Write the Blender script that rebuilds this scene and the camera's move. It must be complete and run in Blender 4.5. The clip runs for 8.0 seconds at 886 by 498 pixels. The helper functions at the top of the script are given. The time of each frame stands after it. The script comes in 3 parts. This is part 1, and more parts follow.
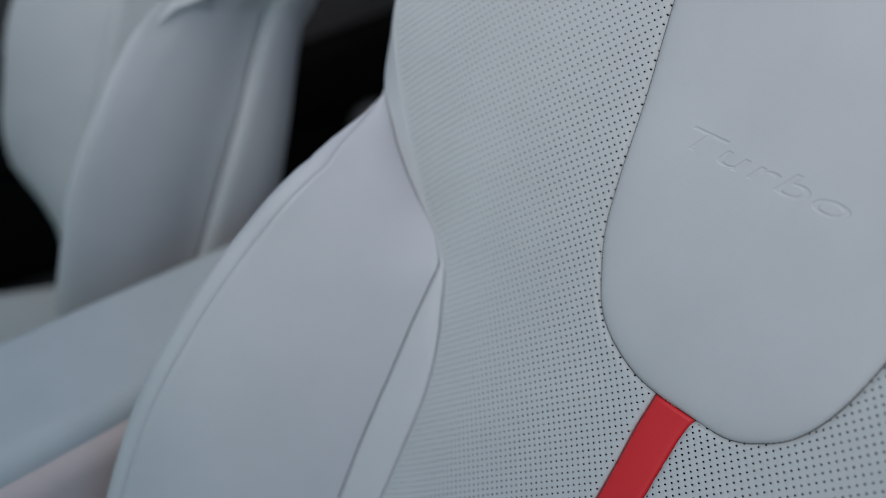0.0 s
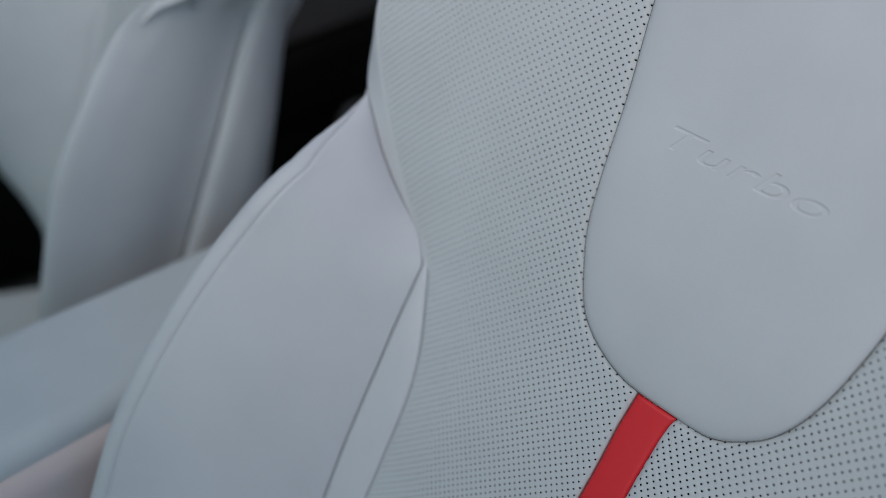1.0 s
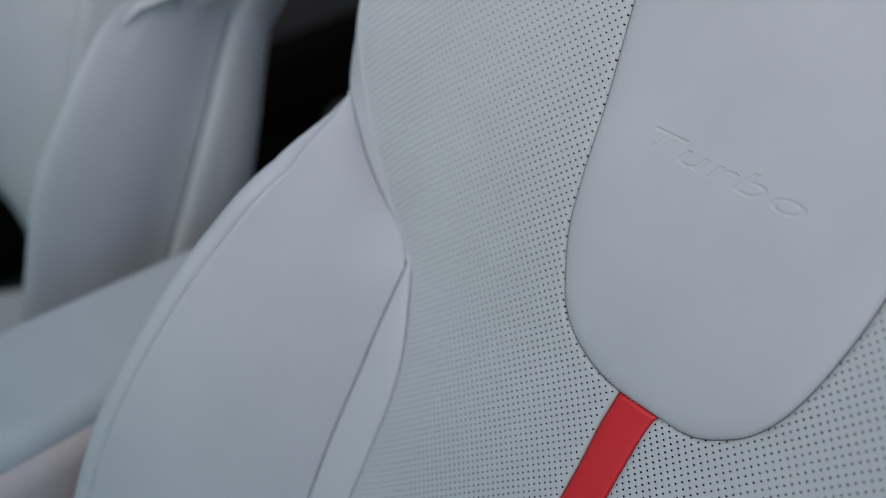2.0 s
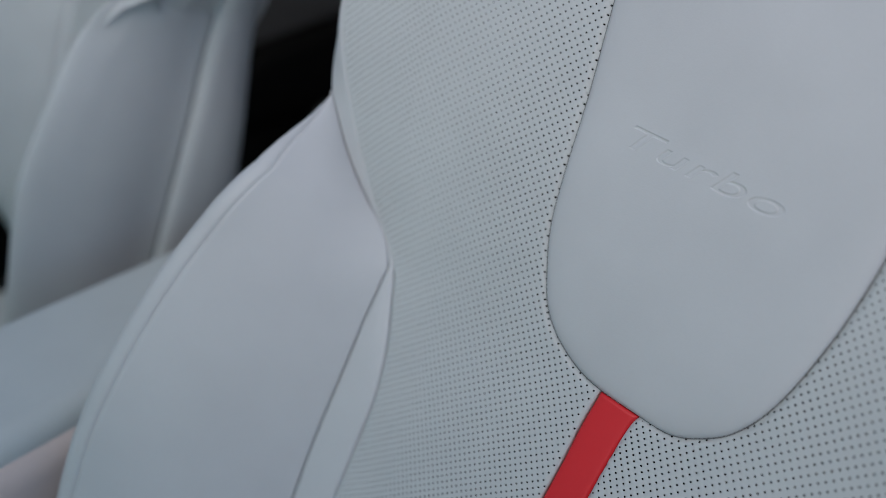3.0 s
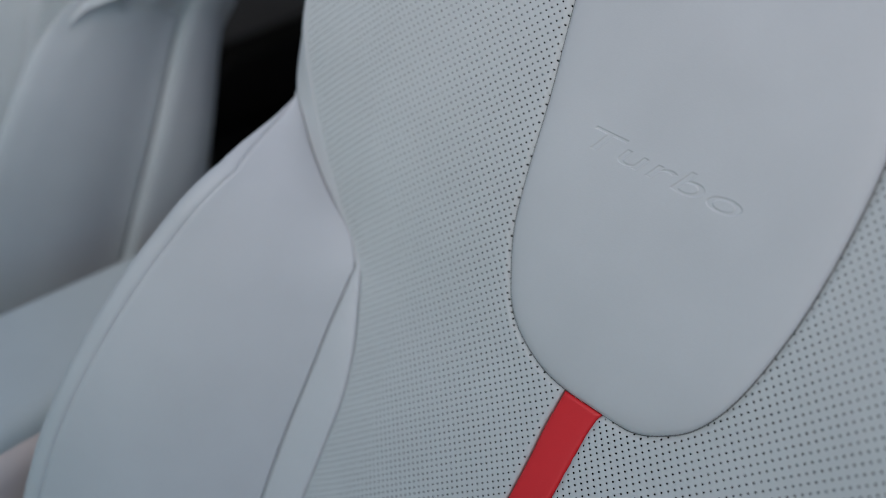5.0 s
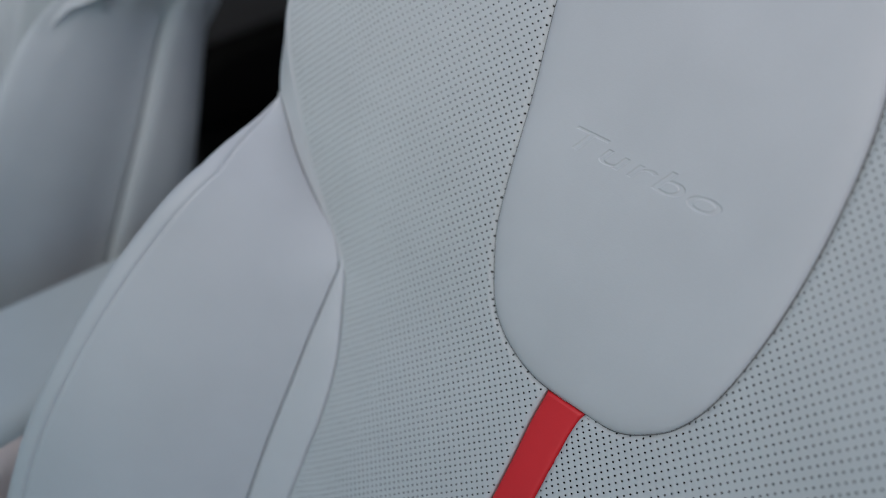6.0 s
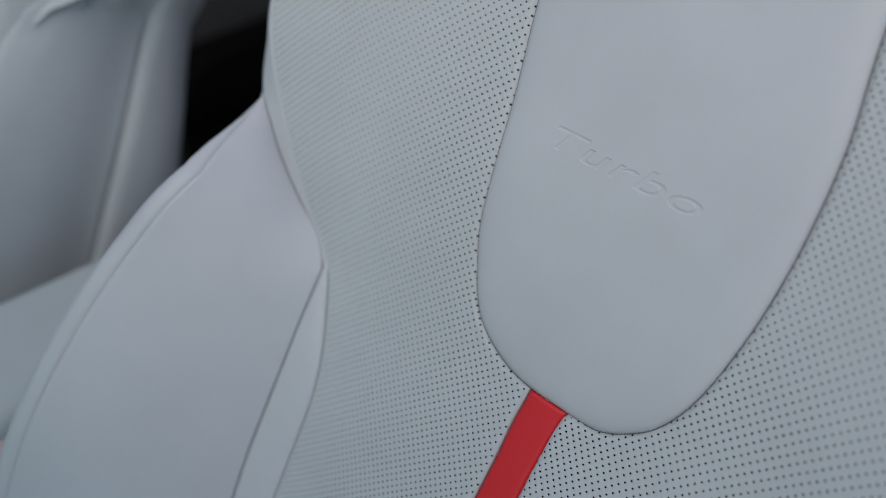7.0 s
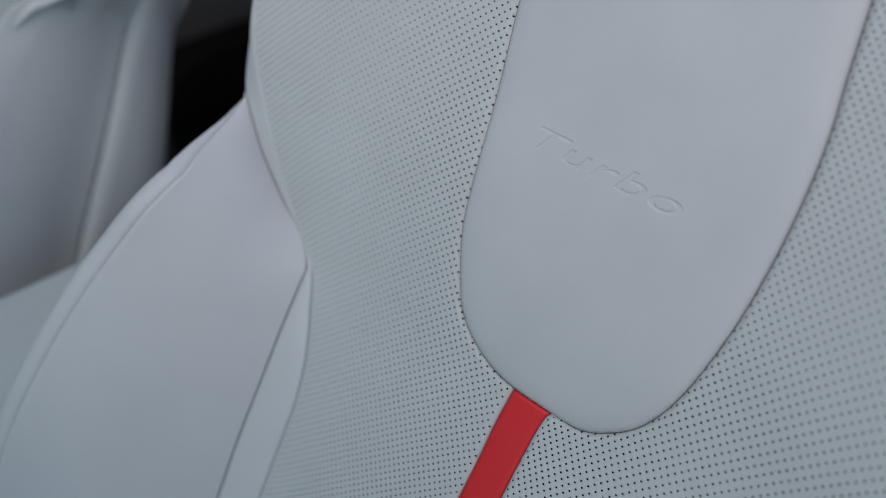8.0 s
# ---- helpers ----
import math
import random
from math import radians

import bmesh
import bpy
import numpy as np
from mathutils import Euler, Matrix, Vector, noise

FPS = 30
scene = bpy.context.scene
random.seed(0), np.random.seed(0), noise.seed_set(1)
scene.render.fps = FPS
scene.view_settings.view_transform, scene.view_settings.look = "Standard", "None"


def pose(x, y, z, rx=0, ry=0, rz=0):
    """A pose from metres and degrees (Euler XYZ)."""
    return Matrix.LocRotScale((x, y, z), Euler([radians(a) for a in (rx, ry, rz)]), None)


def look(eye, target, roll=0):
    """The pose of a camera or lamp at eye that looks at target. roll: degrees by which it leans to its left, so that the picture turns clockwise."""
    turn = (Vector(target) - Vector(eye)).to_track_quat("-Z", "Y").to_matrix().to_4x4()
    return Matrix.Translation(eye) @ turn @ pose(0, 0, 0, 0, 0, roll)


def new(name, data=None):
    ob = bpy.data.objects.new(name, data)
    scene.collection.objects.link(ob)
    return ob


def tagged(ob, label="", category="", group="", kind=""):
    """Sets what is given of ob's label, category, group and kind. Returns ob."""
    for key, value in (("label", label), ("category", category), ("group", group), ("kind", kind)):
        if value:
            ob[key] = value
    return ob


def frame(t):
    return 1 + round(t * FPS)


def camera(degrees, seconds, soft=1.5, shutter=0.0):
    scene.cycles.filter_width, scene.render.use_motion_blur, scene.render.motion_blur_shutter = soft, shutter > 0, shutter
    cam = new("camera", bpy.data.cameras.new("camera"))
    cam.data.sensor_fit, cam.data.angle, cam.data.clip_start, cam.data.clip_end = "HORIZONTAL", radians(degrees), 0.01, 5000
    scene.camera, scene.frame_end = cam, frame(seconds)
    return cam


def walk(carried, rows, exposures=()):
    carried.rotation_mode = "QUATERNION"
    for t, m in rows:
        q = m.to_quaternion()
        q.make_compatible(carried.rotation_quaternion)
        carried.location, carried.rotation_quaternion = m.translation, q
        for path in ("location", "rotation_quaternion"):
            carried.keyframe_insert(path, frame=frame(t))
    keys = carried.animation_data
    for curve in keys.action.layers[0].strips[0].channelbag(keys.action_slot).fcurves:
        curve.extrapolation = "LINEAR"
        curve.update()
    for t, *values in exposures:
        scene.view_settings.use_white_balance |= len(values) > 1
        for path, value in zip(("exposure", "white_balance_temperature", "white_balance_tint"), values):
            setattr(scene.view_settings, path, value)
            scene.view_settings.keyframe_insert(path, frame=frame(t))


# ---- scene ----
# ---------------------------------------------------------------- camera
cam = camera(55.9, 8.0, soft=0.85)
METRES = 0.042
EYE = (0.1456, -0.3576, 1.3218)
TILT, LEAN, TURN = -33.18, -5.50, 47.13
ROWS = [
    (0.0, 0.0, 0.0, 0.0, -0.0, 0.0, 0.0),
    (0.5, 0.0675, -0.0012, 0.0009, -0.28, -0.0, 0.11),
    (1.0, 0.1335, -0.0013, 0.0174, -0.59, -0.07, 0.25),
    (1.5, 0.1819, -0.0099, 0.0415, -0.97, -0.17, 0.39),
    (3.0, 0.3812, -0.018, 0.0595, -1.92, -0.25, 0.74),
    (3.5, 0.4454, -0.0244, 0.0731, -2.26, -0.31, 0.87),
    (4.0, 0.4973, -0.0314, 0.0922, -2.64, -0.4, 0.99),
    (4.5, 0.563, -0.0375, 0.1043, -2.94, -0.45, 1.12),
    (6.0, 0.7489, -0.057, 0.1497, -3.83, -0.67, 1.52),
    (6.5, 0.8035, -0.0633, 0.1628, -4.17, -0.74, 1.64),
    (7.0, 0.8551, -0.0731, 0.1732, -4.5, -0.8, 1.75),
    (7.5, 0.9144, -0.0822, 0.1852, -4.8, -0.86, 1.88),
    (8.0, 0.9667, -0.0914, 0.2009, -5.15, -0.94, 2.01),
]
walk(cam, [(t, pose(*EYE, TILT, LEAN, TURN) @ pose(METRES * x, METRES * y, METRES * z, 90 + pitch, roll, yaw)) for t, x, y, z, yaw, pitch, roll in ROWS],
     [(0.0, -0.10, 6120, 9), (8.0, -0.13, 6150, 9)])
cam.data.dof.use_dof = True
cam.data.dof.focus_distance = 0.475
cam.data.dof.aperture_fstop = 2.6

# ---------------------------------------------------------------- world and sun
world = bpy.data.worlds.new("sky")
scene.world = world
world.use_nodes = True
wn = world.node_tree
sky = wn.nodes.new("ShaderNodeTexSky")
sky.sky_type = "NISHITA"
sky.sun_disc = False
sky.sun_elevation, sky.sun_rotation = radians(49), radians(149)
wn.nodes["Background"].inputs[1].default_value = 0.12
wn.links.new(sky.outputs[0], wn.nodes["Background"].inputs[0])
sun = new("sun", bpy.data.lights.new("sun", "SUN"))
sun.data.energy, sun.data.angle, sun.data.color = 1.22, radians(60), (1.0, 0.885, 0.745)
sun.matrix_world = look((0.8, -2.55, 3.4), (0, 0, 0))

# ---------------------------------------------------------------- materials


def nodes_of(name, colour, rough, metal=0.0):
    m = bpy.data.materials.new(name)
    m.use_nodes = True
    nt = m.node_tree
    b = nt.nodes["Principled BSDF"]
    b.inputs["Base Color"].default_value = (*colour, 1)
    b.inputs["Roughness"].default_value = rough
    b.inputs["Metallic"].default_value = metal
    return m, nt, b


def math_node(nt, op, a, b=None, c=None):
    n = nt.nodes.new("ShaderNodeMath")
    n.operation = op
    for i, v in enumerate((a, b, c)):
        if v is None:
            continue
        if isinstance(v, (int, float)):
            n.inputs[i].default_value = v
        else:
            nt.links.new(v, n.inputs[i])
    return n.outputs[0]


def mix_colour(nt, fac, a, b):
    n = nt.nodes.new("ShaderNodeMix")
    n.data_type = "RGBA"
    for sock, v in ((n.inputs["Factor"], fac), (n.inputs["A"], a), (n.inputs["B"], b)):
        if isinstance(v, (int, float)):
            sock.default_value = v
        elif isinstance(v, tuple):
            sock.default_value = (*v, 1)
        else:
            nt.links.new(v, sock)
    return n.outputs["Result"]


def noise_node(nt, scale, detail, coords):
    n = nt.nodes.new("ShaderNodeTexNoise")
    n.inputs["Scale"].default_value = scale
    n.inputs["Detail"].default_value = detail
    nt.links.new(coords, n.inputs["Vector"])
    return n.outputs["Fac"]


def grained(name, colour, rough, grain=900.0, bump=0.09, vary=0.05, holes=False):
    """Coloured leather with pebbled grain and soft mottling; holes: with rows of punched holes by the UV map in metres."""
    m, nt, b = nodes_of(name, colour, rough)
    tc = nt.nodes.new("ShaderNodeTexCoord")
    co = tc.outputs["Object"]
    vor = nt.nodes.new("ShaderNodeTexVoronoi")
    vor.inputs["Scale"].default_value = grain
    nt.links.new(co, vor.inputs["Vector"])
    fine = noise_node(nt, grain * 0.5, 4, co)
    broad = noise_node(nt, 14.0, 3, co)
    height = math_node(nt, "ADD", vor.outputs["Distance"], math_node(nt, "MULTIPLY", fine, 0.8))
    dark = tuple(c * (1 - 2.2 * vary) for c in colour)
    base = mix_colour(nt, broad, dark, tuple(min(1, c * (1 + vary)) for c in colour))
    base = mix_colour(nt, math_node(nt, "MULTIPLY", fine, 0.12), base, tuple(c * 0.75 for c in colour))
    rg = math_node(nt, "ADD", math_node(nt, "MULTIPLY", broad, 0.14), rough - 0.07)
    nt.links.new(rg, b.inputs["Roughness"])
    bn = nt.nodes.new("ShaderNodeBump")
    bn.inputs["Strength"].default_value = bump
    bn.inputs["Distance"].default_value = 0.0004
    nt.links.new(height, bn.inputs["Height"])
    nt.links.new(bn.outputs["Normal"], b.inputs["Normal"])
    if holes:
        uv = nt.nodes.new("ShaderNodeUVMap")
        sep = nt.nodes.new("ShaderNodeSeparateXYZ")
        nt.links.new(uv.outputs[0], sep.inputs[0])
        u = math_node(nt, "DIVIDE", sep.outputs[0], PITCH_ACROSS)
        v = math_node(nt, "DIVIDE", sep.outputs[1], PITCH_UP)

        def lattice(shift):
            du = math_node(nt, "SUBTRACT", math_node(nt, "FRACT", math_node(nt, "ADD", u, shift)), 0.5)
            dv = math_node(nt, "SUBTRACT", math_node(nt, "FRACT", math_node(nt, "ADD", v, shift)), 0.5)
            du = math_node(nt, "MULTIPLY", du, PITCH_ACROSS * 1000)
            dv = math_node(nt, "MULTIPLY", dv, PITCH_UP * 1000)
            return math_node(nt, "SQRT", math_node(nt, "ADD", math_node(nt, "MULTIPLY", du, du), math_node(nt, "MULTIPLY", dv, dv)))

        d = math_node(nt, "MINIMUM", lattice(50.0), lattice(50.5))
        d = math_node(nt, "ADD", d, math_node(nt, "MULTIPLY", math_node(nt, "SUBTRACT", fine, 0.5), 0.25))
        out = math_node(nt, "MAXIMUM", math_node(nt, "SUBTRACT", math_node(nt, "ABSOLUTE", sep.outputs[0]), 0.085), 0.0)
        d = math_node(nt, "ADD", d, math_node(nt, "MULTIPLY", out, 1.8))
        r = nt.nodes.new("ShaderNodeMapRange")
        r.interpolation_type = "SMOOTHSTEP"
        nt.links.new(d, r.inputs["Value"])
        r.inputs["From Min"].default_value, r.inputs["From Max"].default_value = HOLE - 0.05, HOLE + 0.05
        rim = nt.nodes.new("ShaderNodeMapRange")
        rim.interpolation_type = "SMOOTHSTEP"
        nt.links.new(d, rim.inputs["Value"])
        rim.inputs["From Min"].default_value, rim.inputs["From Max"].default_value = HOLE, HOLE + 0.7
        # the dark inside of each hole is painted into the base colour
        base = mix_colour(nt, r.outputs[0], (0.004, 0.004, 0.0045), base)
        bn2 = nt.nodes.new("ShaderNodeBump")
        bn2.inputs["Strength"].default_value = 0.5
        bn2.inputs["Distance"].default_value = 0.0005
        nt.links.new(rim.outputs[0], bn2.inputs["Height"])
        nt.links.new(bn.outputs["Normal"], bn2.inputs["Normal"])
        nt.links.new(bn2.outputs["Normal"], b.inputs["Normal"])
    nt.links.new(base, b.inputs["Base Color"])
    return m


PITCH_ACROSS, PITCH_UP, HOLE = 0.0059, 0.0056, 0.665
LEATHER = grained("pale_leather", (0.62, 0.63, 0.64), 0.5)
PERFORATED = grained("perforated_leather", (0.60, 0.62, 0.62), 0.55, holes=True)
PUNCHED = grained("punched_leather", (0.60, 0.62, 0.62), 0.55)
# Near-black for hole walls and bottoms: their inner shade put into the colour.
HOLE_SHADE = nodes_of("painted_hole_shade", (0.012, 0.012, 0.013), 0.9)[0]
HOLE_SHADE.node_tree.nodes["Principled BSDF"].inputs["Specular IOR Level"].default_value = 0.1
RED = grained("red_leather", (0.78, 0.022, 0.03), 0.45, vary=0.08)
# Pale leather with the windscreen's teal light mixed into its base colour.
SKYLIT_LEATHER = grained("skylit_grey_leather", (0.60, 0.645, 0.635), 0.5)
BEIGE = grained("warm_leather", (0.70, 0.60, 0.56), 0.55)
BLACK = grained("black_trim", (0.006, 0.006, 0.006), 0.8, grain=500)
CHARCOAL = grained("charcoal_cloth", (0.13, 0.124, 0.12), 0.85, grain=700)
for m, gloss in ((BLACK, 0.12), (CHARCOAL, 0.2)):
    m.node_tree.nodes["Principled BSDF"].inputs["Specular IOR Level"].default_value = gloss
CARPET = grained("carpet", (0.02, 0.02, 0.021), 0.95, grain=400, bump=0.5)
HEADLINER = grained("headliner_cloth", (0.54, 0.47, 0.31), 0.95, grain=600)
STEEL = nodes_of("dark_steel", (0.1, 0.1, 0.1), 0.4, 0.9)[0]
# Pink chosen so that the unseen ground reflects warm light into the cabin.
VERGE = grained("pink_bounce_paving", (0.76, 0.53, 0.49), 0.9, grain=120, bump=0.6, vary=0.12)
THREAD = nodes_of("dark_thread", (0.16, 0.16, 0.165), 0.8)[0]
GREY_LEATHER = grained("grey_leather", (0.13, 0.14, 0.15), 0.5, grain=600)


def tinted_glass(name, tint_colour):
    m, nt, b = nodes_of(name, (0.9, 0.95, 0.95), 0.02)
    tint, both = nt.nodes.new("ShaderNodeBsdfTransparent"), nt.nodes.new("ShaderNodeMixShader")
    tint.inputs[0].default_value = (*tint_colour, 1)
    both.inputs[0].default_value = 0.06
    nt.links.new(tint.outputs[0], both.inputs[1])
    nt.links.new(b.outputs[0], both.inputs[2])
    nt.links.new(both.outputs[0], nt.nodes["Material Output"].inputs["Surface"])
    return m


# Filter glass: its tint is chosen to turn the front light teal.
GLASS = tinted_glass("tinted_glass", (0.50, 0.87, 0.83))

# ---------------------------------------------------------------- mesh tools


def smooth_curve(*keys):
    """A smooth curve through (x, value) keys, with flat ends past them."""
    xs = np.array([k[0] for k in keys], float)
    ys = np.array([k[1] for k in keys], float)
    slope = np.gradient(ys, xs)
    slope[0] = (ys[1] - ys[0]) / (xs[1] - xs[0])
    slope[-1] = (ys[-1] - ys[-2]) / (xs[-1] - xs[-2])

    def value(x):
        x = np.clip(np.asarray(x, float), xs[0], xs[-1])
        i = np.clip(np.searchsorted(xs, x) - 1, 0, len(xs) - 2)
        h = xs[i + 1] - xs[i]
        s = (x - xs[i]) / h
        return ((2 * s**3 - 3 * s**2 + 1) * ys[i] + (s**3 - 2 * s**2 + s) * h * slope[i]
                + (3 * s**2 - 2 * s**3) * ys[i + 1] + (s**3 - s**2) * h * slope[i + 1])

    return value


def mesh_part(name, verts, faces, material, parent=None, label="", uvs=None, smooth=True):
    me = bpy.data.meshes.new(name)
    me.from_pydata([tuple(map(float, p)) for p in verts], [], faces)
    if uvs is not None:
        layer = me.uv_layers.new(name="UVMap")
        loops = np.empty(len(me.loops), int)
        me.loops.foreach_get("vertex_index", loops)
        layer.data.foreach_set("uv", np.asarray(uvs, float)[loops].ravel())
    bm = bmesh.new()
    bm.from_mesh(me)
    bmesh.ops.remove_doubles(bm, verts=bm.verts, dist=1e-6)
    bmesh.ops.recalc_face_normals(bm, faces=bm.faces)
    bm.to_mesh(me)
    bm.free()
    if smooth:
        me.shade_smooth()
    me.materials.append(material)
    ob = new(name, me)
    if parent:
        ob.parent = parent
    if label:
        tagged(ob, label)
    return ob


def part(name, bm, material, parent=None, label="", smooth=False):
    me = bpy.data.meshes.new(name)
    bmesh.ops.recalc_face_normals(bm, faces=bm.faces)
    bm.to_mesh(me)
    bm.free()
    if smooth:
        me.shade_smooth()
    me.materials.append(material)
    ob = new(name, me)
    if parent:
        ob.parent = parent
    if label:
        tagged(ob, label)
    return ob


def box(size, at, bevel=0.0, segments=3):
    bm = bmesh.new()
    bmesh.ops.create_cube(bm, size=1, matrix=Matrix.LocRotScale(at, None, size))
    if bevel:
        bmesh.ops.bevel(bm, geom=bm.edges[:], offset=bevel, segments=segments, profile=0.5, affect="EDGES", clamp_overlap=True)
    return bm


def patch(name, grid, material, parent, label="", roll=(1, 1, 0, 0), depth=0.0011, width=0.0014, skirt=0.012, uv=None, out=(0, -1, 0.3)):
    """An upholstered panel from a grid of points (across, along, 3): its sewn edges roll in by depth (roll: start and end across, start and end along)
    and a skirt turns back from all its edges, so that it has thickness."""
    g = np.array(grid, float)
    du, dv = np.gradient(g, axis=0), np.gradient(g, axis=1)
    nrm = np.cross(du, dv)
    nrm /= np.linalg.norm(nrm, axis=2, keepdims=True) + 1e-12
    side = np.sign((nrm * np.array(out)).sum(axis=2).mean()) or 1
    nrm *= side
    step_u = np.linalg.norm(np.diff(g, axis=0), axis=2)
    step_v = np.linalg.norm(np.diff(g, axis=1), axis=2)
    au = np.concatenate([np.zeros((1, g.shape[1])), np.cumsum(step_u, axis=0)])
    av = np.concatenate([np.zeros((g.shape[0], 1)), np.cumsum(step_v, axis=1)], axis=1)
    off = np.zeros(g.shape[:2])
    for on, d in zip(roll, (au, au[-1:] - au, av, av[:, -1:] - av)):
        if on:
            off = np.minimum(off, -depth * on * np.exp(-(d / width) ** 2))
    g = g + nrm * (off * np.clip(au[-1:] / 0.008, 0.15, 1))[:, :, None]
    pad = np.pad(g, ((1, 1), (1, 1), (0, 0)), mode="edge")
    npad = np.pad(nrm, ((1, 1), (1, 1), (0, 0)), mode="edge")
    rim = np.zeros(pad.shape[:2])
    rim[0, :] = rim[-1, :] = rim[:, 0] = rim[:, -1] = skirt
    pad = pad - npad * rim[:, :, None]
    nu, nv = pad.shape[:2]
    faces = [(i * nv + j, (i + 1) * nv + j, (i + 1) * nv + j + 1, i * nv + j + 1) for i in range(nu - 1) for j in range(nv - 1)]
    uvs = None
    if uv is not None:
        uvs = np.pad(uv, ((1, 1), (1, 1), (0, 0)), mode="edge").reshape(-1, 2)
    return mesh_part(name, pad.reshape(-1, 3), faces, material, parent, label, uvs)


def eased(n, power=1.0):
    """n steps from 0 to 1, closer together near both ends."""
    s = np.linspace(0, 1, n)
    return s * (1 - power) + power * (0.5 - 0.5 * np.cos(np.pi * s))


def tube(name, line, radius, material, parent, label="", sides=6):
    """A thin round cord along a line of points."""
    line = np.asarray(line, float)
    along = np.gradient(line, axis=0)
    along /= np.linalg.norm(along, axis=1, keepdims=True) + 1e-12
    a = np.cross(along, np.array([0.3, 0.5, 0.8]))
    a /= np.linalg.norm(a, axis=1, keepdims=True)
    b = np.cross(along, a)
    ring = [line + radius * (math.cos(w) * a + math.sin(w) * b) for w in np.linspace(0, 2 * math.pi, sides, endpoint=False)]
    verts = np.stack(ring, axis=1).reshape(-1, 3)
    faces = [(i * sides + j, i * sides + (j + 1) % sides, (i + 1) * sides + (j + 1) % sides, (i + 1) * sides + j) for i in range(len(line) - 1) for j in range(sides)]
    return mesh_part(name, verts, faces, material, parent, label)


def rounded_path(points, radius, n):
    """n points at even steps along a bent line whose corners are rounded."""
    pts = [np.array(p, float) for p in points]
    line = [pts[0]]
    for a, b, c in zip(pts, pts[1:], pts[2:]):
        p, q = a - b, c - b
        r = min(radius, 0.48 * np.linalg.norm(p), 0.48 * np.linalg.norm(q))
        p, q = b + r * p / np.linalg.norm(p), b + r * q / np.linalg.norm(q)
        for s in np.linspace(0, 1, 9):
            line.append((1 - s) ** 2 * p + 2 * s * (1 - s) * b + s * s * q)
    line.append(pts[-1])
    line = np.array(line)
    d = np.concatenate([[0], np.cumsum(np.linalg.norm(np.diff(line, axis=0), axis=1))])
    at = np.linspace(0, d[-1], n)
    return np.stack([np.interp(at, d, line[:, k]) for k in range(line.shape[1])], axis=1)


# ---------------------------------------------------------------- the seat's shape
# t: across the seat, v: up along the backrest, n: forward out of it; all from the foot of the headrest panel.
RECLINE = radians(28)
FLOOR, HUB = 0.30, 1.0          # the cabin's floor; the height of the headrest panel's foot
SR, CR = math.sin(RECLINE), math.cos(RECLINE)


SEAT_SET = {"tip": 0.0, "drop": 0.0, "lift": 0.0, "tuck": 0.0}   # how far a seat's backrest is set upright from the recline, and lower, and its bolster higher
PIVOT_Y, PIVOT_Z = -0.25, 0.15


def spot(t, v, n):
    """A point of the backrest, from the seat's base."""
    t, v, n = np.broadcast_arrays(np.asarray(t, float), v, n)
    y, z = v * SR - n * CR - PIVOT_Y, HUB - FLOOR + v * CR + n * SR - PIVOT_Z
    a = SEAT_SET["tip"]
    y, z = y * math.cos(a) - z * math.sin(a), y * math.sin(a) + z * math.cos(a)
    return np.stack([t, y + PIVOT_Y, z + PIVOT_Z - SEAT_SET["drop"]], axis=-1)


# half widths: the perforated middle, its border, the wedge beside it, the bolster's ridge
MIDDLE = smooth_curve((-0.50, 0.140), (-0.30, 0.141), (-0.174, 0.144), (-0.128, 0.148), (-0.093, 0.152), (-0.061, 0.161), (-0.033, 0.174), (-0.007, 0.188),
                      (0.0205, 0.2180), (0.0363, 0.2310), (0.0589, 0.2485), (0.0822, 0.2645), (0.1056, 0.2800), (0.1306, 0.2925), (0.15, 0.297), (0.22, 0.285), (0.29, 0.22), (0.33, 0.14))
BORDER = smooth_curve((-0.01, 0.190), (0.0116, 0.2092), (0.0242, 0.2292), (0.0471, 0.2563), (0.0663, 0.2724), (0.0832, 0.2862), (0.10, 0.2952), (0.1158, 0.3010), (0.1428, 0.3062), (0.17, 0.3065), (0.22, 0.296),
                      (0.29, 0.23), (0.33, 0.15))
WEDGE = smooth_curve((-0.50, 0.157), (-0.20, 0.1695), (-0.144, 0.1765), (-0.088, 0.1815), (-0.043, 0.187), (-0.02, 0.1893), (-0.007, 0.190))
RIDGE_N = smooth_curve((-0.50, 0.030), (-0.45, 0.066), (-0.38, 0.103), (-0.27, 0.125), (-0.17, 0.135), (-0.10, 0.127), (-0.041, 0.1130), (0.003, 0.0985), (0.020, 0.0887),
                       (0.035, 0.0755), (0.050, 0.058), (0.062, 0.043), (0.075, 0.030), (0.085, 0.022))
RIDGE_T = smooth_curve((-0.50, 0.275), (-0.27, 0.290), (-0.17, 0.290), (-0.04, 0.286), (0.0, 0.282), (0.045, 0.281), (0.065, 0.283), (0.0832, 0.287), (0.09, 0.291))
CREASE_N = smooth_curve((-0.50, -0.020), (-0.20, -0.028), (-0.10, -0.033), (0.0, -0.038), (0.10, -0.040), (0.20, -0.043), (0.33, -0.045))
BACK_N = smooth_curve((-0.50, -0.150), (-0.20, -0.121), (-0.10, -0.110), (0.0, -0.099), (0.10, -0.085), (0.20, -0.070), (0.33, -0.060))
PANEL = smooth_curve((-0.02, 0.0), (0.0, 0.010), (0.032, 0.026), (0.046, 0.031), (0.088, 0.0447), (0.141, 0.0614), (0.173, 0.0689), (0.212, 0.0759), (0.265, 0.0840), (0.316, 0.089), (0.387, 0.0933), (0.447, 0.0960),
                     (0.481, 0.0958), (0.512, 0.0962), (0.55, 0.0965))
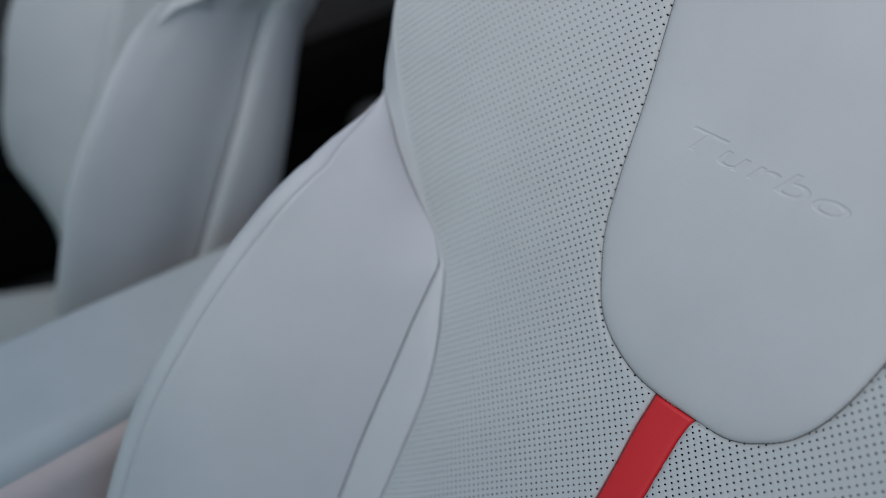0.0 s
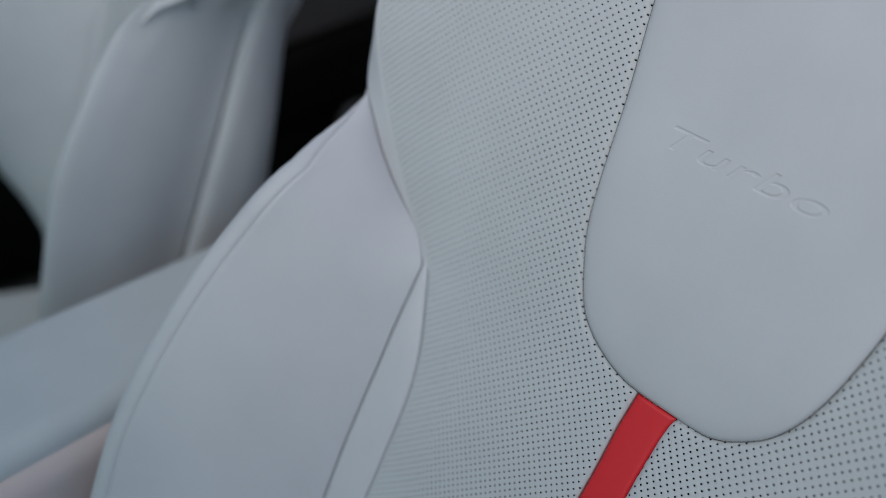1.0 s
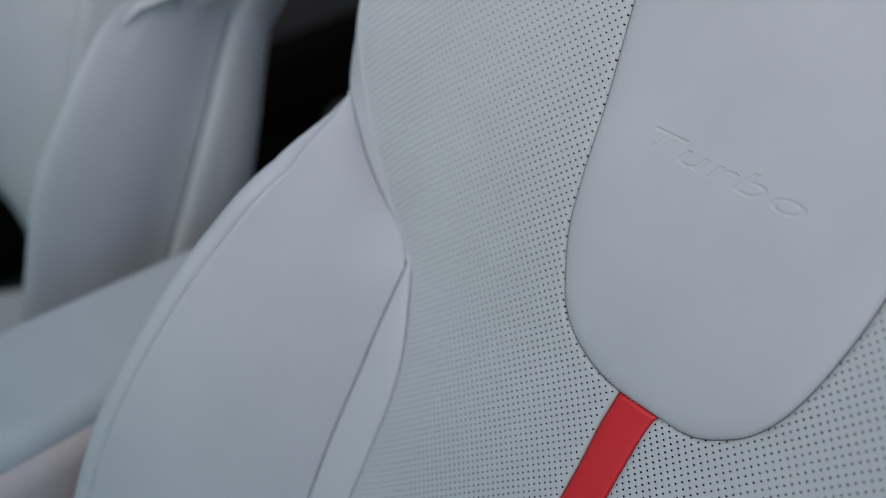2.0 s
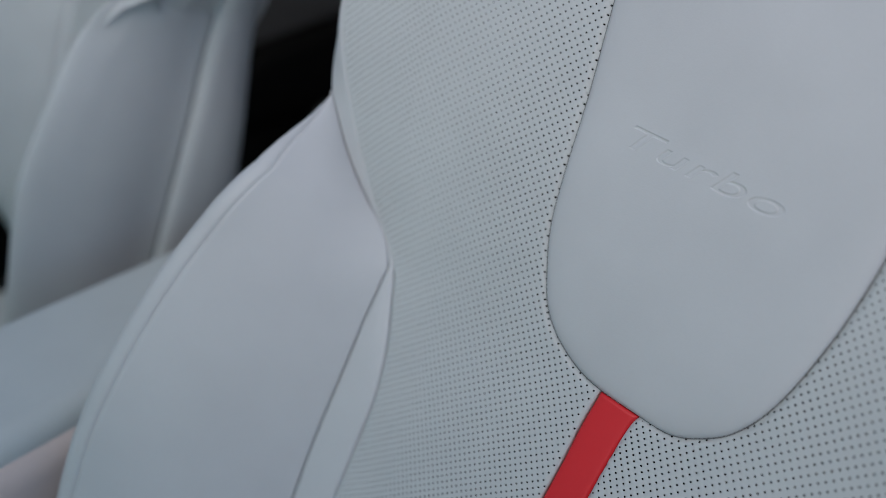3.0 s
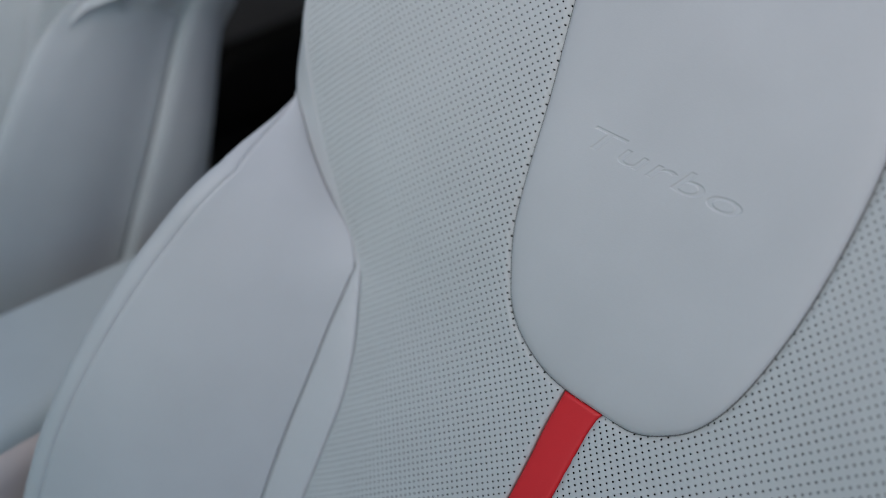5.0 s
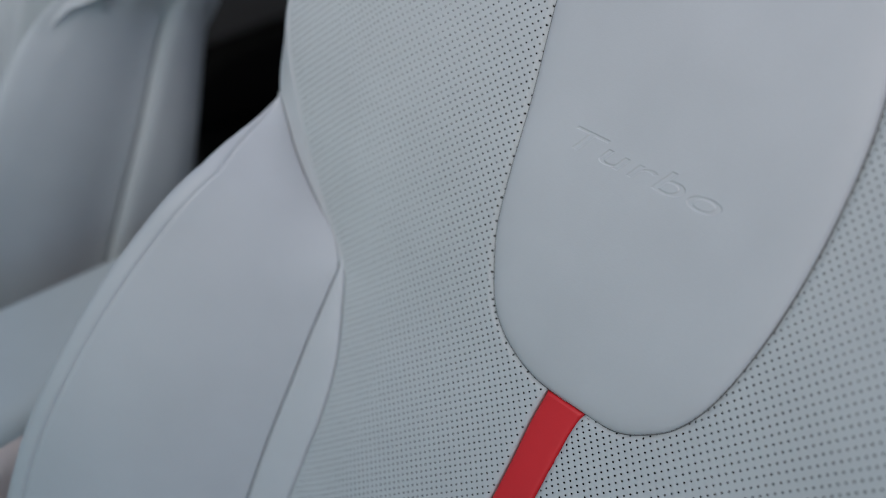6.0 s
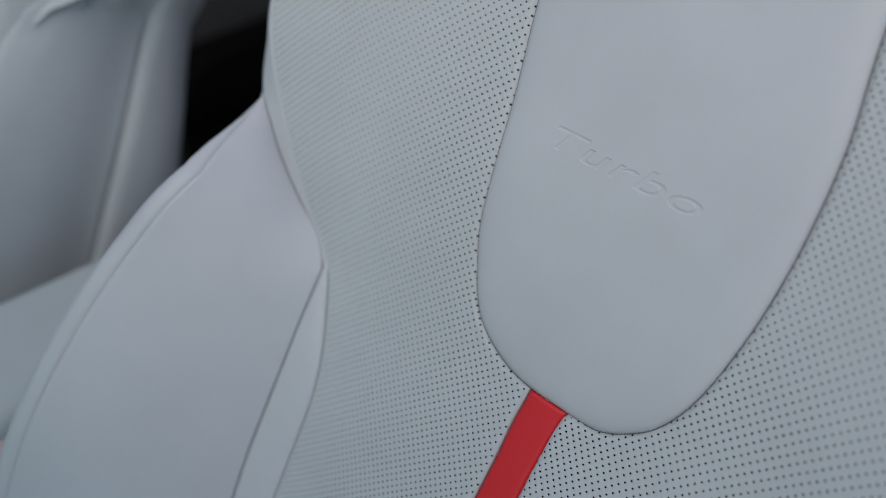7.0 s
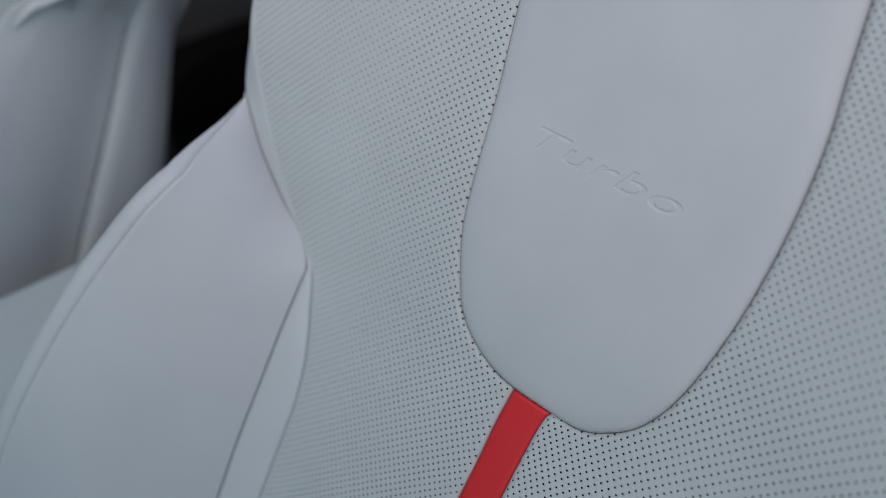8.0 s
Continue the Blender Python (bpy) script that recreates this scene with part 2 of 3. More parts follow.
AXIS = smooth_curve((0.0, 0.008), (0.0025, 0.0055), (0.0077, 0.0030), (0.02, 0.0004), (0.045, -0.0016), (0.07, -0.0039), (0.10, -0.005), (0.15, -0.008), (0.20, -0.0147), (0.231, -0.0203), (0.25, -0.0237), (0.29, -0.031))
PANEL_TOP = 0.285


def lean(v):
    """How far the backrest's middle stands forward: the headrest bends towards the front."""
    v = np.asarray(v, float)
    root = np.sqrt(v * v + 0.0004)
    return 0.06 * ((v + root) / 2 - 0.01) + 0.05 * ((root - v) / 2 - 0.01)


def surface(t, v):
    t, v = np.asarray(t, float), np.asarray(v, float)
    wing = 1 / (1 + np.exp(-(v - 0.03) / 0.02))
    return lean(v) + 0.028 * wing * (np.abs(t) / 0.28) ** 2.2


def panel_half(v):
    return PANEL(np.sqrt(np.maximum(np.asarray(v, float), 0)))


_q = np.linspace(0, math.sqrt(PANEL_TOP), 160)
_edge = np.stack([np.concatenate([(AXIS(_q**2) - PANEL(_q))[::-1], AXIS(_q**2) + PANEL(_q)]), np.concatenate([_q[::-1] ** 2, _q**2])], axis=1)
_edge = np.concatenate([np.stack([np.linspace(0.06, -0.12, 60), np.full(60, PANEL_TOP)], axis=1), _edge])


def panel_gap(t, v):
    """The distance to the headrest panel's outline."""
    p = np.stack(np.broadcast_arrays(t, v), axis=-1).reshape(-1, 1, 2)
    best = np.full(p.shape[0], 9.0)
    for k in range(0, len(_edge) - 1):
        a, b = _edge[k], _edge[k + 1]
        ab = b - a
        l2 = max(ab @ ab, 1e-12)
        s = np.clip(((p[:, 0] - a) @ ab) / l2, 0, 1)
        best = np.minimum(best, np.linalg.norm(p[:, 0] - a - s[:, None] * ab, axis=1))
    return best.reshape(np.broadcast_shapes(np.shape(t), np.shape(v)))


def panel_surface(t, v):
    """The headrest panel, crisp at its seam on one side and more padded towards the door."""
    d = panel_gap(t, v)
    soft = np.clip((t - AXIS(v)) / np.maximum(panel_half(v), 0.01), 0, 1) ** 2
    return (surface(t, v) + 0.004 * (1 - np.exp(-d / 0.030)) + (0.0030 + 0.0010 * soft) * (1 - np.exp(-d / (0.0045 + 0.002 * soft)))
            + 0.0024 * (1 - np.exp(-d / 0.0008)) - 0.0022)


def bolster_line(vv):
    """A cut across the bolster at v: from its inner seam over the ridge to the crease at its side."""
    if vv < -0.007:
        w = float(WEDGE(vv) - MIDDLE(vv))
        ti, ni = float(max(WEDGE(vv), MIDDLE(vv) + 0.001)), float(surface(MIDDLE(vv), vv)) + WEDGE_RISE * min(1, max(0, w / 0.03))
    else:
        ti, ni = float(BORDER(vv)), float(surface(MIDDLE(vv), vv))
    tr, nr = float(RIDGE_T(vv)), float(RIDGE_N(vv - SEAT_SET["lift"])) + 1.95 * SEAT_SET["lift"] * max(0.0, -vv - 0.06)
    if SEAT_SET["tuck"]:      # here the band runs on up the wing's side
        tr = max(tr, float(BORDER(vv)) + 0.004)
        nr = max(nr, ni - 0.013) if vv > 0.06 else nr
    ti = min(ti, tr - 0.002)
    crease = float(CREASE_N(vv))
    return rounded_path([(ti, ni), (tr, nr if SEAT_SET["tuck"] else max(nr, ni + 0.001)), (tr + 0.004, 0.4 * nr + 0.6 * crease), (tr - 0.011 - 0.4 * SEAT_SET["tuck"], crease)], min(0.030, 0.3 * math.hypot(tr - ti, nr - ni)), 160), ti, ni, tr, nr


def stretched(a, along, bulge, rounds=1500):
    """A panel's cuts, drawn taut between its two sewn edges like stretched leather, and padded out by bulge."""
    m = a.shape[1]
    u = np.linspace(0, 1, m)
    g = a[:, :1] * (1 - u)[None, :, None] + a[:, -1:] * u[None, :, None]
    across = a[:, -1] - a[:, 0]
    wide = np.linalg.norm(across, axis=1)
    wx = ((m - 1) / wide[1:-1]) ** 2
    up, down = np.diff(along)[1:], np.diff(along)[:-1]
    wu, wd = 2 / (up * (up + down)), 2 / (down * (up + down))
    wx, wu, wd = (w[:, None, None] / (2 * wx + wu + wd)[:, None, None] for w in (wx, wu, wd))
    for _ in range(rounds):
        g[1:-1, 1:-1] = wu * g[2:, 1:-1] + wd * g[:-2, 1:-1] + wx * (g[1:-1, 2:] + g[1:-1, :-2])
    out = np.stack([-across[:, 1], across[:, 0]], axis=1) / wide[:, None]
    g = g + (bulge * np.minimum(1, wide / 0.08))[:, None, None] * np.sin(np.pi * u)[None, :, None] * out[:, None, :]
    at = eased(m, 0.8)
    return np.stack([np.stack([np.interp(at, u, row[:, c]) for c in (0, 1)], axis=1) for row in g])


HOLE_R, RIM_R = 0.00068, 0.00094     # the punched holes and the soft rims round them


def straight_past(x, lo, hi):
    """x squared between lo and hi, going on straight past them."""
    c = np.clip(x, lo, hi)
    return c * c + 2 * c * (x - c)


def lattice_left(k, m):
    """Where column k and row m of the punched rows lie, beside the stripe on one side ..."""
    k, m = k / 20, m / 20
    kk, mm, km = straight_past(k, -3.2, 1.0), straight_past(m, -1.5, 5.0), np.clip(k, -3.2, 1.0) * np.clip(m, -1.5, 5.0)
    t = -0.04253 + 0.00529 * m - 0.00083 * mm + 0.04947 * k + 0.0024 * km - 0.00013 * kk
    v = -0.07306 + 0.05584 * m + 0.00032 * mm - 0.00607 * k + 0.00048 * km
    # the columns run closer together where the leather is gathered towards the outer seam
    rise = np.clip((v - 0.0) / 0.08, 0, 1)
    reach = 0.044 + 0.014 * rise * rise * (3 - 2 * rise)
    past = np.maximum(0, -t - (MIDDLE(np.clip(v, -0.5, 0.325)) - reach))
    full = np.minimum(past, 1.2 * reach)
    drawn = 0.15 * full**2 / reach + 0.36 * (past - full)
    return t + drawn, v + drawn


def lattice_right(k, m):
    """... and on the other, where the leather is stretched a little more along the backrest."""
    k, m = k / 20, m / 20
    kk, mm, km = straight_past(k, -1.8, 1.2), straight_past(m, -1.5, 3.2), np.clip(k, -1.8, 1.2) * np.clip(m, -1.5, 3.2)
    return (0.09587 - 0.00124 * m - 0.00131 * mm + 0.05261 * k - 0.00236 * km + 0.00317 * kk,
            0.04169 + 0.06325 * m - 0.00008 * mm - 0.00589 * k + 0.00405 * km - 0.00477 * kk)


def middle_height(t, v):
    """The perforated middle: it dips under the headrest panel's seam and beside the stripe, and rolls in at its outer seam."""
    n = surface(t, v) - 0.0024 * np.exp(-(panel_gap(t, v) / 0.0017) ** 2)
    inside = (np.abs(t - AXIS(v)) < panel_half(v) - 0.004) & (v > 0.004) & (v < PANEL_TOP - 0.004)
    n = np.where(inside, n - 0.004, n)
    dip = np.exp(-((np.abs(t) - stripe_half(t, v)) / 0.0018) ** 2) * (v < 0.0)
    roll = np.exp(-((MIDDLE(v) - np.abs(t)) / 0.0016) ** 2)
    return n - 0.0014 * dip - 0.0008 * roll


def stripe_half(t, v):
    return np.where(t > 0, 0.0115 + 0.0028 * np.exp(np.minimum(v, 0) / 0.009), 0.0133 + 0.0010 * np.exp(-((v + 0.024) / 0.018) ** 2))


def punched_half(side, lattice, seat):
    """One half of the perforated middle, cell by cell round its holes, with its edges turned back into the seams."""
    ks, ms = np.meshgrid(np.arange(-150, 151), np.arange(-190, 191), indexing="ij")
    even = (ks + ms) % 2 == 0
    ks, ms = ks[even].astype(float), ms[even].astype(float)
    t, v = lattice(ks, ms)
    keep = (v > -0.505) & (v < 0.33) & (side * t < MIDDLE(v) + 0.014) & (side * t > np.where(v < 0.004, 0.002, -0.006))
    ks, ms, t, v = ks[keep], ms[keep], t[keep], v[keep]
    half = np.abs(t - AXIS(v)) - panel_half(v)
    covered = (v > 0.004) & (v < PANEL_TOP - 0.003) & (half < -0.0015)
    room = (side * t < MIDDLE(v) - 0.0026) & ((side * t > stripe_half(t, v) + 0.0008) | (v > 0.0)) & (v > -0.498) & (v < 0.322)
    holed = room & ~covered
    # corners of all cells, each met by its neighbours
    ring = [(-1, -0.5), (-0.5, -0.5), (0, -0.5), (0.5, -0.5), (1, -0.5), (1, 0), (1, 0.5), (0.5, 0.5), (0, 0.5), (-0.5, 0.5), (-1, 0.5), (-1, 0)]
    keys = np.stack([np.stack([2 * (ks + a), 2 * (ms + b)], axis=1) for a, b in ring], axis=1).round().astype(int)
    flat, where = np.unique(keys.reshape(-1, 2), axis=0, return_inverse=True)
    where = where.reshape(-1, 12)
    ct, cv = lattice(flat[:, 0] / 2.0, flat[:, 1] / 2.0)
    cv = np.clip(cv, -0.5, 0.325)
    most = MIDDLE(cv)
    least = np.where(cv < 0.003, stripe_half(np.full(len(cv), side), cv) - 0.0002, 0.0)
    st = np.clip(side * ct, least, most)
    over = np.abs(side * ct - st)
    cn = middle_height(side * st, cv) - np.minimum(over, 0.012)
    verts = [spot(side * st, cv, cn)]
    count = len(flat)
    solid = where[~holed]
    quads = [solid[:, [0, 1, 10, 11]], solid[:, [1, 2, 9, 10]], solid[:, [2, 3, 8, 9]], solid[:, [3, 4, 5, 8]], solid[:, [8, 5, 6, 7]]]
    # holes: a soft rim, the edge of the cut, the bottom; walls and bottom coloured near-black as shade
    hk = where[holed]
    ht, hv = t[holed], v[holed]
    rings = []
    edge_t, edge_v = (side * st)[hk], cv[hk]
    turn = np.arctan2(edge_v - hv[:, None], edge_t - ht[:, None])
    size = (0.89 + 0.11 * np.clip((hv - 0.02) / 0.08, 0, 1) - 0.30 * np.clip((-ht - 0.07) / 0.11, 0, 1) - 0.25 * np.clip((ht - 0.05) / 0.03, 0, 1) * np.clip((hv - 0.05) / 0.06, 0, 1) - 0.22 * np.clip(1 - (MIDDLE(hv) - np.abs(ht)) / 0.045, 0, 1))[:, None]      # drawn smaller where the leather is gathered
    for r, deep in ((RIM_R, 0.0), (HOLE_R, 0.00010), (HOLE_R * 0.94, 0.0018)):
        rt, rv = ht[:, None] + r * size * np.cos(turn), hv[:, None] + r * size * np.sin(turn)
        verts.append(spot(rt, rv, middle_height(rt, rv) - deep).reshape(-1, 3))
        rings.append(count + np.arange(rt.size).reshape(rt.shape))
        count += rt.size
    loops = [hk] + rings
    faces = list(quads)
    for a, b in zip(loops[:2], loops[1:3]):
        for j in range(12):
            i = (j + 1) % 12
            faces.append(np.stack([a[:, j], a[:, i], b[:, i], b[:, j]], axis=1))
    light = sum(len(q) for q in faces)
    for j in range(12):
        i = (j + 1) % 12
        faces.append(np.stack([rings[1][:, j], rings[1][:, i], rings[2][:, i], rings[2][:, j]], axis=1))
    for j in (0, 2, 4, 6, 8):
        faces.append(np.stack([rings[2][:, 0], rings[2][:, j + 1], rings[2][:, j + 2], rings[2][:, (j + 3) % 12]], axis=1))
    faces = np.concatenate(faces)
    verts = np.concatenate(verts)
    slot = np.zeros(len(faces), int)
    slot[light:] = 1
    # faces that fell together past the edges go
    p = verts[faces]
    area = np.linalg.norm(np.cross(p[:, 2] - p[:, 0], p[:, 3] - p[:, 1]), axis=1)
    faces, slot = faces[area > 1e-11], slot[area > 1e-11]
    me = bpy.data.meshes.new("backrest_middle")
    me.from_pydata(verts, [], faces)
    me.polygons.foreach_set("material_index", slot)
    me.shade_smooth()
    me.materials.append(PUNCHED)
    me.materials.append(HOLE_SHADE)
    me.validate()
    ob = new("backrest_middle", me)
    ob.parent = seat
    tagged(ob, "perforated pale grey leather beside the red stripe")


def make_seat(label, tip=0.0, drop=0.0, cushion_drop=0.0, pressed=True, cushion_half=0.285, lift=0.0, plinth=0.0, tuck=0.0):
    SEAT_SET["tip"], SEAT_SET["drop"], SEAT_SET["lift"], SEAT_SET["tuck"] = radians(tip), drop, lift, tuck
    seat = tagged(new("car_seat"), label, "car seat", "front seats")
    # perforated middle: punched in two halves, or one plain cover where it is hardly seen
    if pressed:
        punched_half(-1, lattice_left, seat)
        punched_half(1, lattice_right, seat)
    else:
        vs = np.linspace(-0.50, 0.325, 120)
        t = np.linspace(-1, 1, 121)[:, None] * MIDDLE(vs)[None, :]
        v = np.broadcast_to(vs[None, :], t.shape)
        patch("backrest_middle", spot(t, v, middle_height(t, v)), PERFORATED, seat, "perforated pale grey leather backrest middle", uv=np.stack([t, v], axis=-1), roll=(0, 0, 0, 0))
    # headrest panel, with finer steps where the word is pressed in
    top = math.sqrt(PANEL_TOP)
    if pressed:
        q = np.unique(np.concatenate([np.linspace(0, top, 460), np.sqrt(np.linspace(0.126, 0.1505, 75))]))
        fine = np.linspace(-0.62, 0.50, 330)
        s = np.unique(np.concatenate([eased(111, 0.7) * 2 - 1, fine]))
        s, q = s[np.concatenate([[True], np.diff(s) > 1e-4])], q[np.concatenate([[True], np.diff(q) > 1e-4])]
    else:
        q, s = np.linspace(0, top, 100), eased(81, 0.7) * 2 - 1
    v = np.broadcast_to((q**2)[None, :], (len(s), len(q)))
    t = AXIS(q**2)[None, :] + s[:, None] * PANEL(q)[None, :]
    n = panel_surface(t, v)
    if pressed:      # drawn in and down a little at each stitch
        sewn = np.concatenate([[0], np.cumsum(np.hypot(np.diff(AXIS(q**2) - PANEL(q)), np.diff(q**2)))])
        pull = np.maximum(0, np.sin(2 * np.pi * sewn / 0.0033))[None, :]
        pull = pull * np.exp(-PANEL(q)[None, :] * (1 - np.abs(s[:, None])) / 0.0007)
        t = t - 0.00035 * np.sign(s[:, None]) * pull
        n = n - 0.0003 * pull
    if pressed:
        n = n - pressed_word(t, v)
    panel = patch("headrest_panel", spot(t, v, n), LEATHER, seat, "smooth pale grey leather panel with the word Turbo pressed in" if pressed else "smooth pale grey leather headrest panel",
                  roll=(0, 0, 0, 0), skirt=0.006)
    # sewn seam round the panel
    q = np.linspace(0.02, math.sqrt(PANEL_TOP) - 0.002, 120)
    line = np.concatenate([np.stack([(AXIS(q**2) - PANEL(q))[::-1], q[::-1] ** 2], axis=1), np.stack([AXIS(q**2) + PANEL(q), q**2], axis=1)])
    tube("seam", spot(line[:, 0], line[:, 1], surface(line[:, 0], line[:, 1]) - 0.0017), 0.0004, THREAD, panel, "dark recessed seam round the panel")
    # red stripe, hidden on the seat beyond
    vs = np.concatenate([np.linspace(-0.48, -0.01, 80), np.linspace(-0.008, -0.0004, 12)])
    s = eased(25) * 2 - 1
    t = -0.0007 + 0.0121 * s[:, None] + 0.0014 * (1 + s[:, None]) * np.exp(np.minimum(vs + 0.001, 0) / 0.009)[None, :]
    t = t - 0.0005 * (1 - s[:, None]) * np.exp(-((vs + 0.024) / 0.018) ** 2)[None, :]
    v = np.broadcast_to(vs[None, :], t.shape)
    n = surface(t, v) - 0.0013 + 0.0010 * (1 - s[:, None] ** 4)
    if pressed:
        patch("stripe", spot(t, v, n), RED, seat, "red leather centre stripe", roll=(1, 1, 0, 0.7), depth=0.0016, width=0.0011, skirt=0.006)
    for k in (-1, 1):
        trim = 3.0 * tuck if k < 0 else 0.0      # the outer side of the upright seat is a little narrower, its bolster lower towards the cushion

        def wing_spot(t, v, n):
            return spot(k * t * (1 - 0.4 * trim - 34 * trim * np.maximum(0, np.asarray(v) - 0.11)), v, n)

        def side_spot(t, v, n):
            return spot(k * t * (1 - 1.3 * trim), v, n * (1 - 15 * trim * np.clip((-0.37 - np.asarray(v)) / 0.12, 0, 1) ** 1.7))

        # border strip round the wing, which curls back
        vs = np.linspace(-0.012, 0.325, 92)
        s = np.linspace(0, 1, 14)[:, None]
        a, b = MIDDLE(vs)[None, :], np.maximum(BORDER(vs), MIDDLE(vs) + 0.0008)[None, :]
        t = a + (b - a) * s
        v = np.broadcast_to(vs[None, :], t.shape)
        n = surface(a, v) - 0.010 * s**2 * np.clip((b - a) / 0.012, 0, 1) * np.clip((v - 0.08) / 0.04, 0, 1)
        patch("border_strip", wing_spot(t, v, n), LEATHER, seat, roll=(0.2, 0.3, 0, 0))
        # wing side, from the border back to the shell
        vs = np.linspace(0.02, 0.325, 60)
        lines = []
        for vv in vs:
            b = float(BORDER(vv))
            n0 = float(surface(MIDDLE(vv), vv)) - 0.010
            lines.append(rounded_path([(b - 0.001, n0), (b + 0.001, n0 - 0.012), (b - 0.002 - 0.4 * tuck, float(CREASE_N(vv))), (b - 0.014 - 1.8 * tuck, float(BACK_N(vv)) - 0.5 * tuck), (b - 0.05, float(BACK_N(vv)) - 0.02)], 0.012, 40))
        lines = np.array(lines)
        g = wing_spot(lines[:, :, 0].T, vs[None, :], lines[:, :, 1].T)
        patch("wing_side", g, LEATHER, seat, roll=(0, 1, 0, 0), out=(k, 0, 0))
        # wedge between the middle and the bolster
        vs = np.linspace(-0.50, 0.004, 90)
        s = np.linspace(0, 1, 20)[:, None]
        a = MIDDLE(vs)[None, :]
        b = np.maximum(WEDGE(vs)[None, :], a + 0.001)
        t = a + (b - a) * s
        v = np.broadcast_to(vs[None, :], t.shape)
        n = surface(a, v) + WEDGE_RISE * s * np.clip((b - a) / 0.03, 0, 1) + 0.002 * np.sin(np.pi * s) * np.clip((b - a) / 0.02, 0, 1)
        patch("wedge_panel", side_spot(t, v, n), LEATHER, seat, depth=0.0008)
        # bolster: front panel, edge band, side
        vs = np.concatenate([np.linspace(-0.50, 0.0, 90), np.linspace(0.004, 0.20 if tuck else 0.081 + lift, 32)])
        front, band = [], []
        for vv in vs:
            p, ti, ni, tr, nr = bolster_line(vv)
            d = np.concatenate([[0], np.cumsum(np.linalg.norm(np.diff(p, axis=0), axis=1))])
            face = math.hypot(tr - ti, nr - ni)
            cut = face + SEAM_PAST * min(1, face / 0.1)
            bulge = 0.010 * min(1, face / 0.1) * np.sin(np.pi * np.clip(d / (face + 0.02), 0, 1))
            ux, uy = (tr - ti) / face, (nr - ni) / face
            p = p + bulge[:, None] * np.array([-uy, ux])[None, :]
            for store, lo, hi, m in ((front, 0, cut, 50), (band, cut, d[-1], 44)):
                at = lo + (hi - lo) * eased(m, 0.8)
                store.append(np.stack([np.interp(at, d, p[:, 0]), np.interp(at, d, p[:, 1])], axis=1))
        for nm, store, roll in (("bolster_panel", front, (0.1, 0.9, 0, 0)), ("bolster_edge", band, (0.9, 1, 0, 0))):
            a = np.array(store)
            if nm == "bolster_panel":
                a = stretched(a, vs, 0.009)
            g = side_spot(a[:, :, 0].T, vs[None, :], a[:, :, 1].T)
            patch(nm, g, LEATHER, seat, "", roll, 0.0015, 0.0014, out=(0, -1, 0.3) if nm == "bolster_panel" else (k, -0.3, 0))
        # side panel behind the bolster's crease
        vs = np.linspace(-0.50, 0.22, 70)
        s = np.linspace(0, 1, 20)[:, None]
        crease, back = CREASE_N(vs)[None, :], BACK_N(vs)[None, :] - 0.5 * tuck
        n = crease + (back - crease) * s
        side = RIDGE_T(vs) + (BORDER(vs) - RIDGE_T(vs)) * np.clip((vs - 0.07) / 0.03, 0, 1)
        t = side[None, :] + 0.006 - 0.25 * tuck - (0.012 + 0.75 * tuck) * s - 0.02 * s**4 + 0.004 * np.sin(np.pi * s)
        v = np.broadcast_to(vs[None, :], t.shape)
        patch("side_panel", side_spot(t, v, n), LEATHER, seat, depth=0.004, width=0.005, out=(k, 0, 0))
    # shell behind the backrest
    vs = np.linspace(-0.50, 0.33, 50)
    s = np.linspace(-1, 1, 41)[:, None]
    half = np.where(vs < 0.08, RIDGE_T(vs) - 0.03, BORDER(vs) - 0.045)[None, :]
    t = s * half
    v = np.broadcast_to(vs[None, :], t.shape)
    n = BACK_N(v) + 0.015 - 0.05 * np.sqrt(np.maximum(0, 1 - s**2))
    patch("back_shell", spot(t, v, n), BLACK, seat, "black moulded back shell", roll=(0, 0, 0, 0), out=(0, 1, 0))
    # seat cushion with thigh bolsters
    ys = np.linspace(-0.78, -0.20, 60)
    s = np.linspace(-1, 1, 81)[:, None]
    y = np.broadcast_to(ys[None, :], (81, 60))
    top = 0.245 + 0.03 * np.clip((-y - 0.3) / 0.4, 0, 1) - 0.10 * np.clip((-y - 0.68) / 0.10, 0, 1) ** 2
    z = top - cushion_drop + 0.03 * np.clip((np.abs(s) - 0.55) / 0.3, 0, 1) ** 1.5 - 0.05 * np.clip((np.abs(s) - 0.9) / 0.1, 0, 1) ** 2
    g = np.stack([np.broadcast_to(s * cushion_half, y.shape), y, z], axis=-1)
    patch("seat_cushion", g, LEATHER, seat, "pale grey leather seat cushion", roll=(0, 0, 0, 0), out=(0, 0, 1), skirt=0.10)
    part("seat_base", box((0.46, 0.50, 0.06 + plinth), (0, -0.46, 0.075 - plinth / 2 - 0.3 * cushion_drop), 0.02), BLACK, seat, "black plastic seat base", True)
    for k in (-1, 1):
        part("seat_rail", box((0.04, 0.62, 0.05), (k * 0.18, -0.46, 0.025 - plinth), 0.006), STEEL, seat)
    return seat


WEDGE_RISE, SEAM_PAST = 0.008, -0.0245


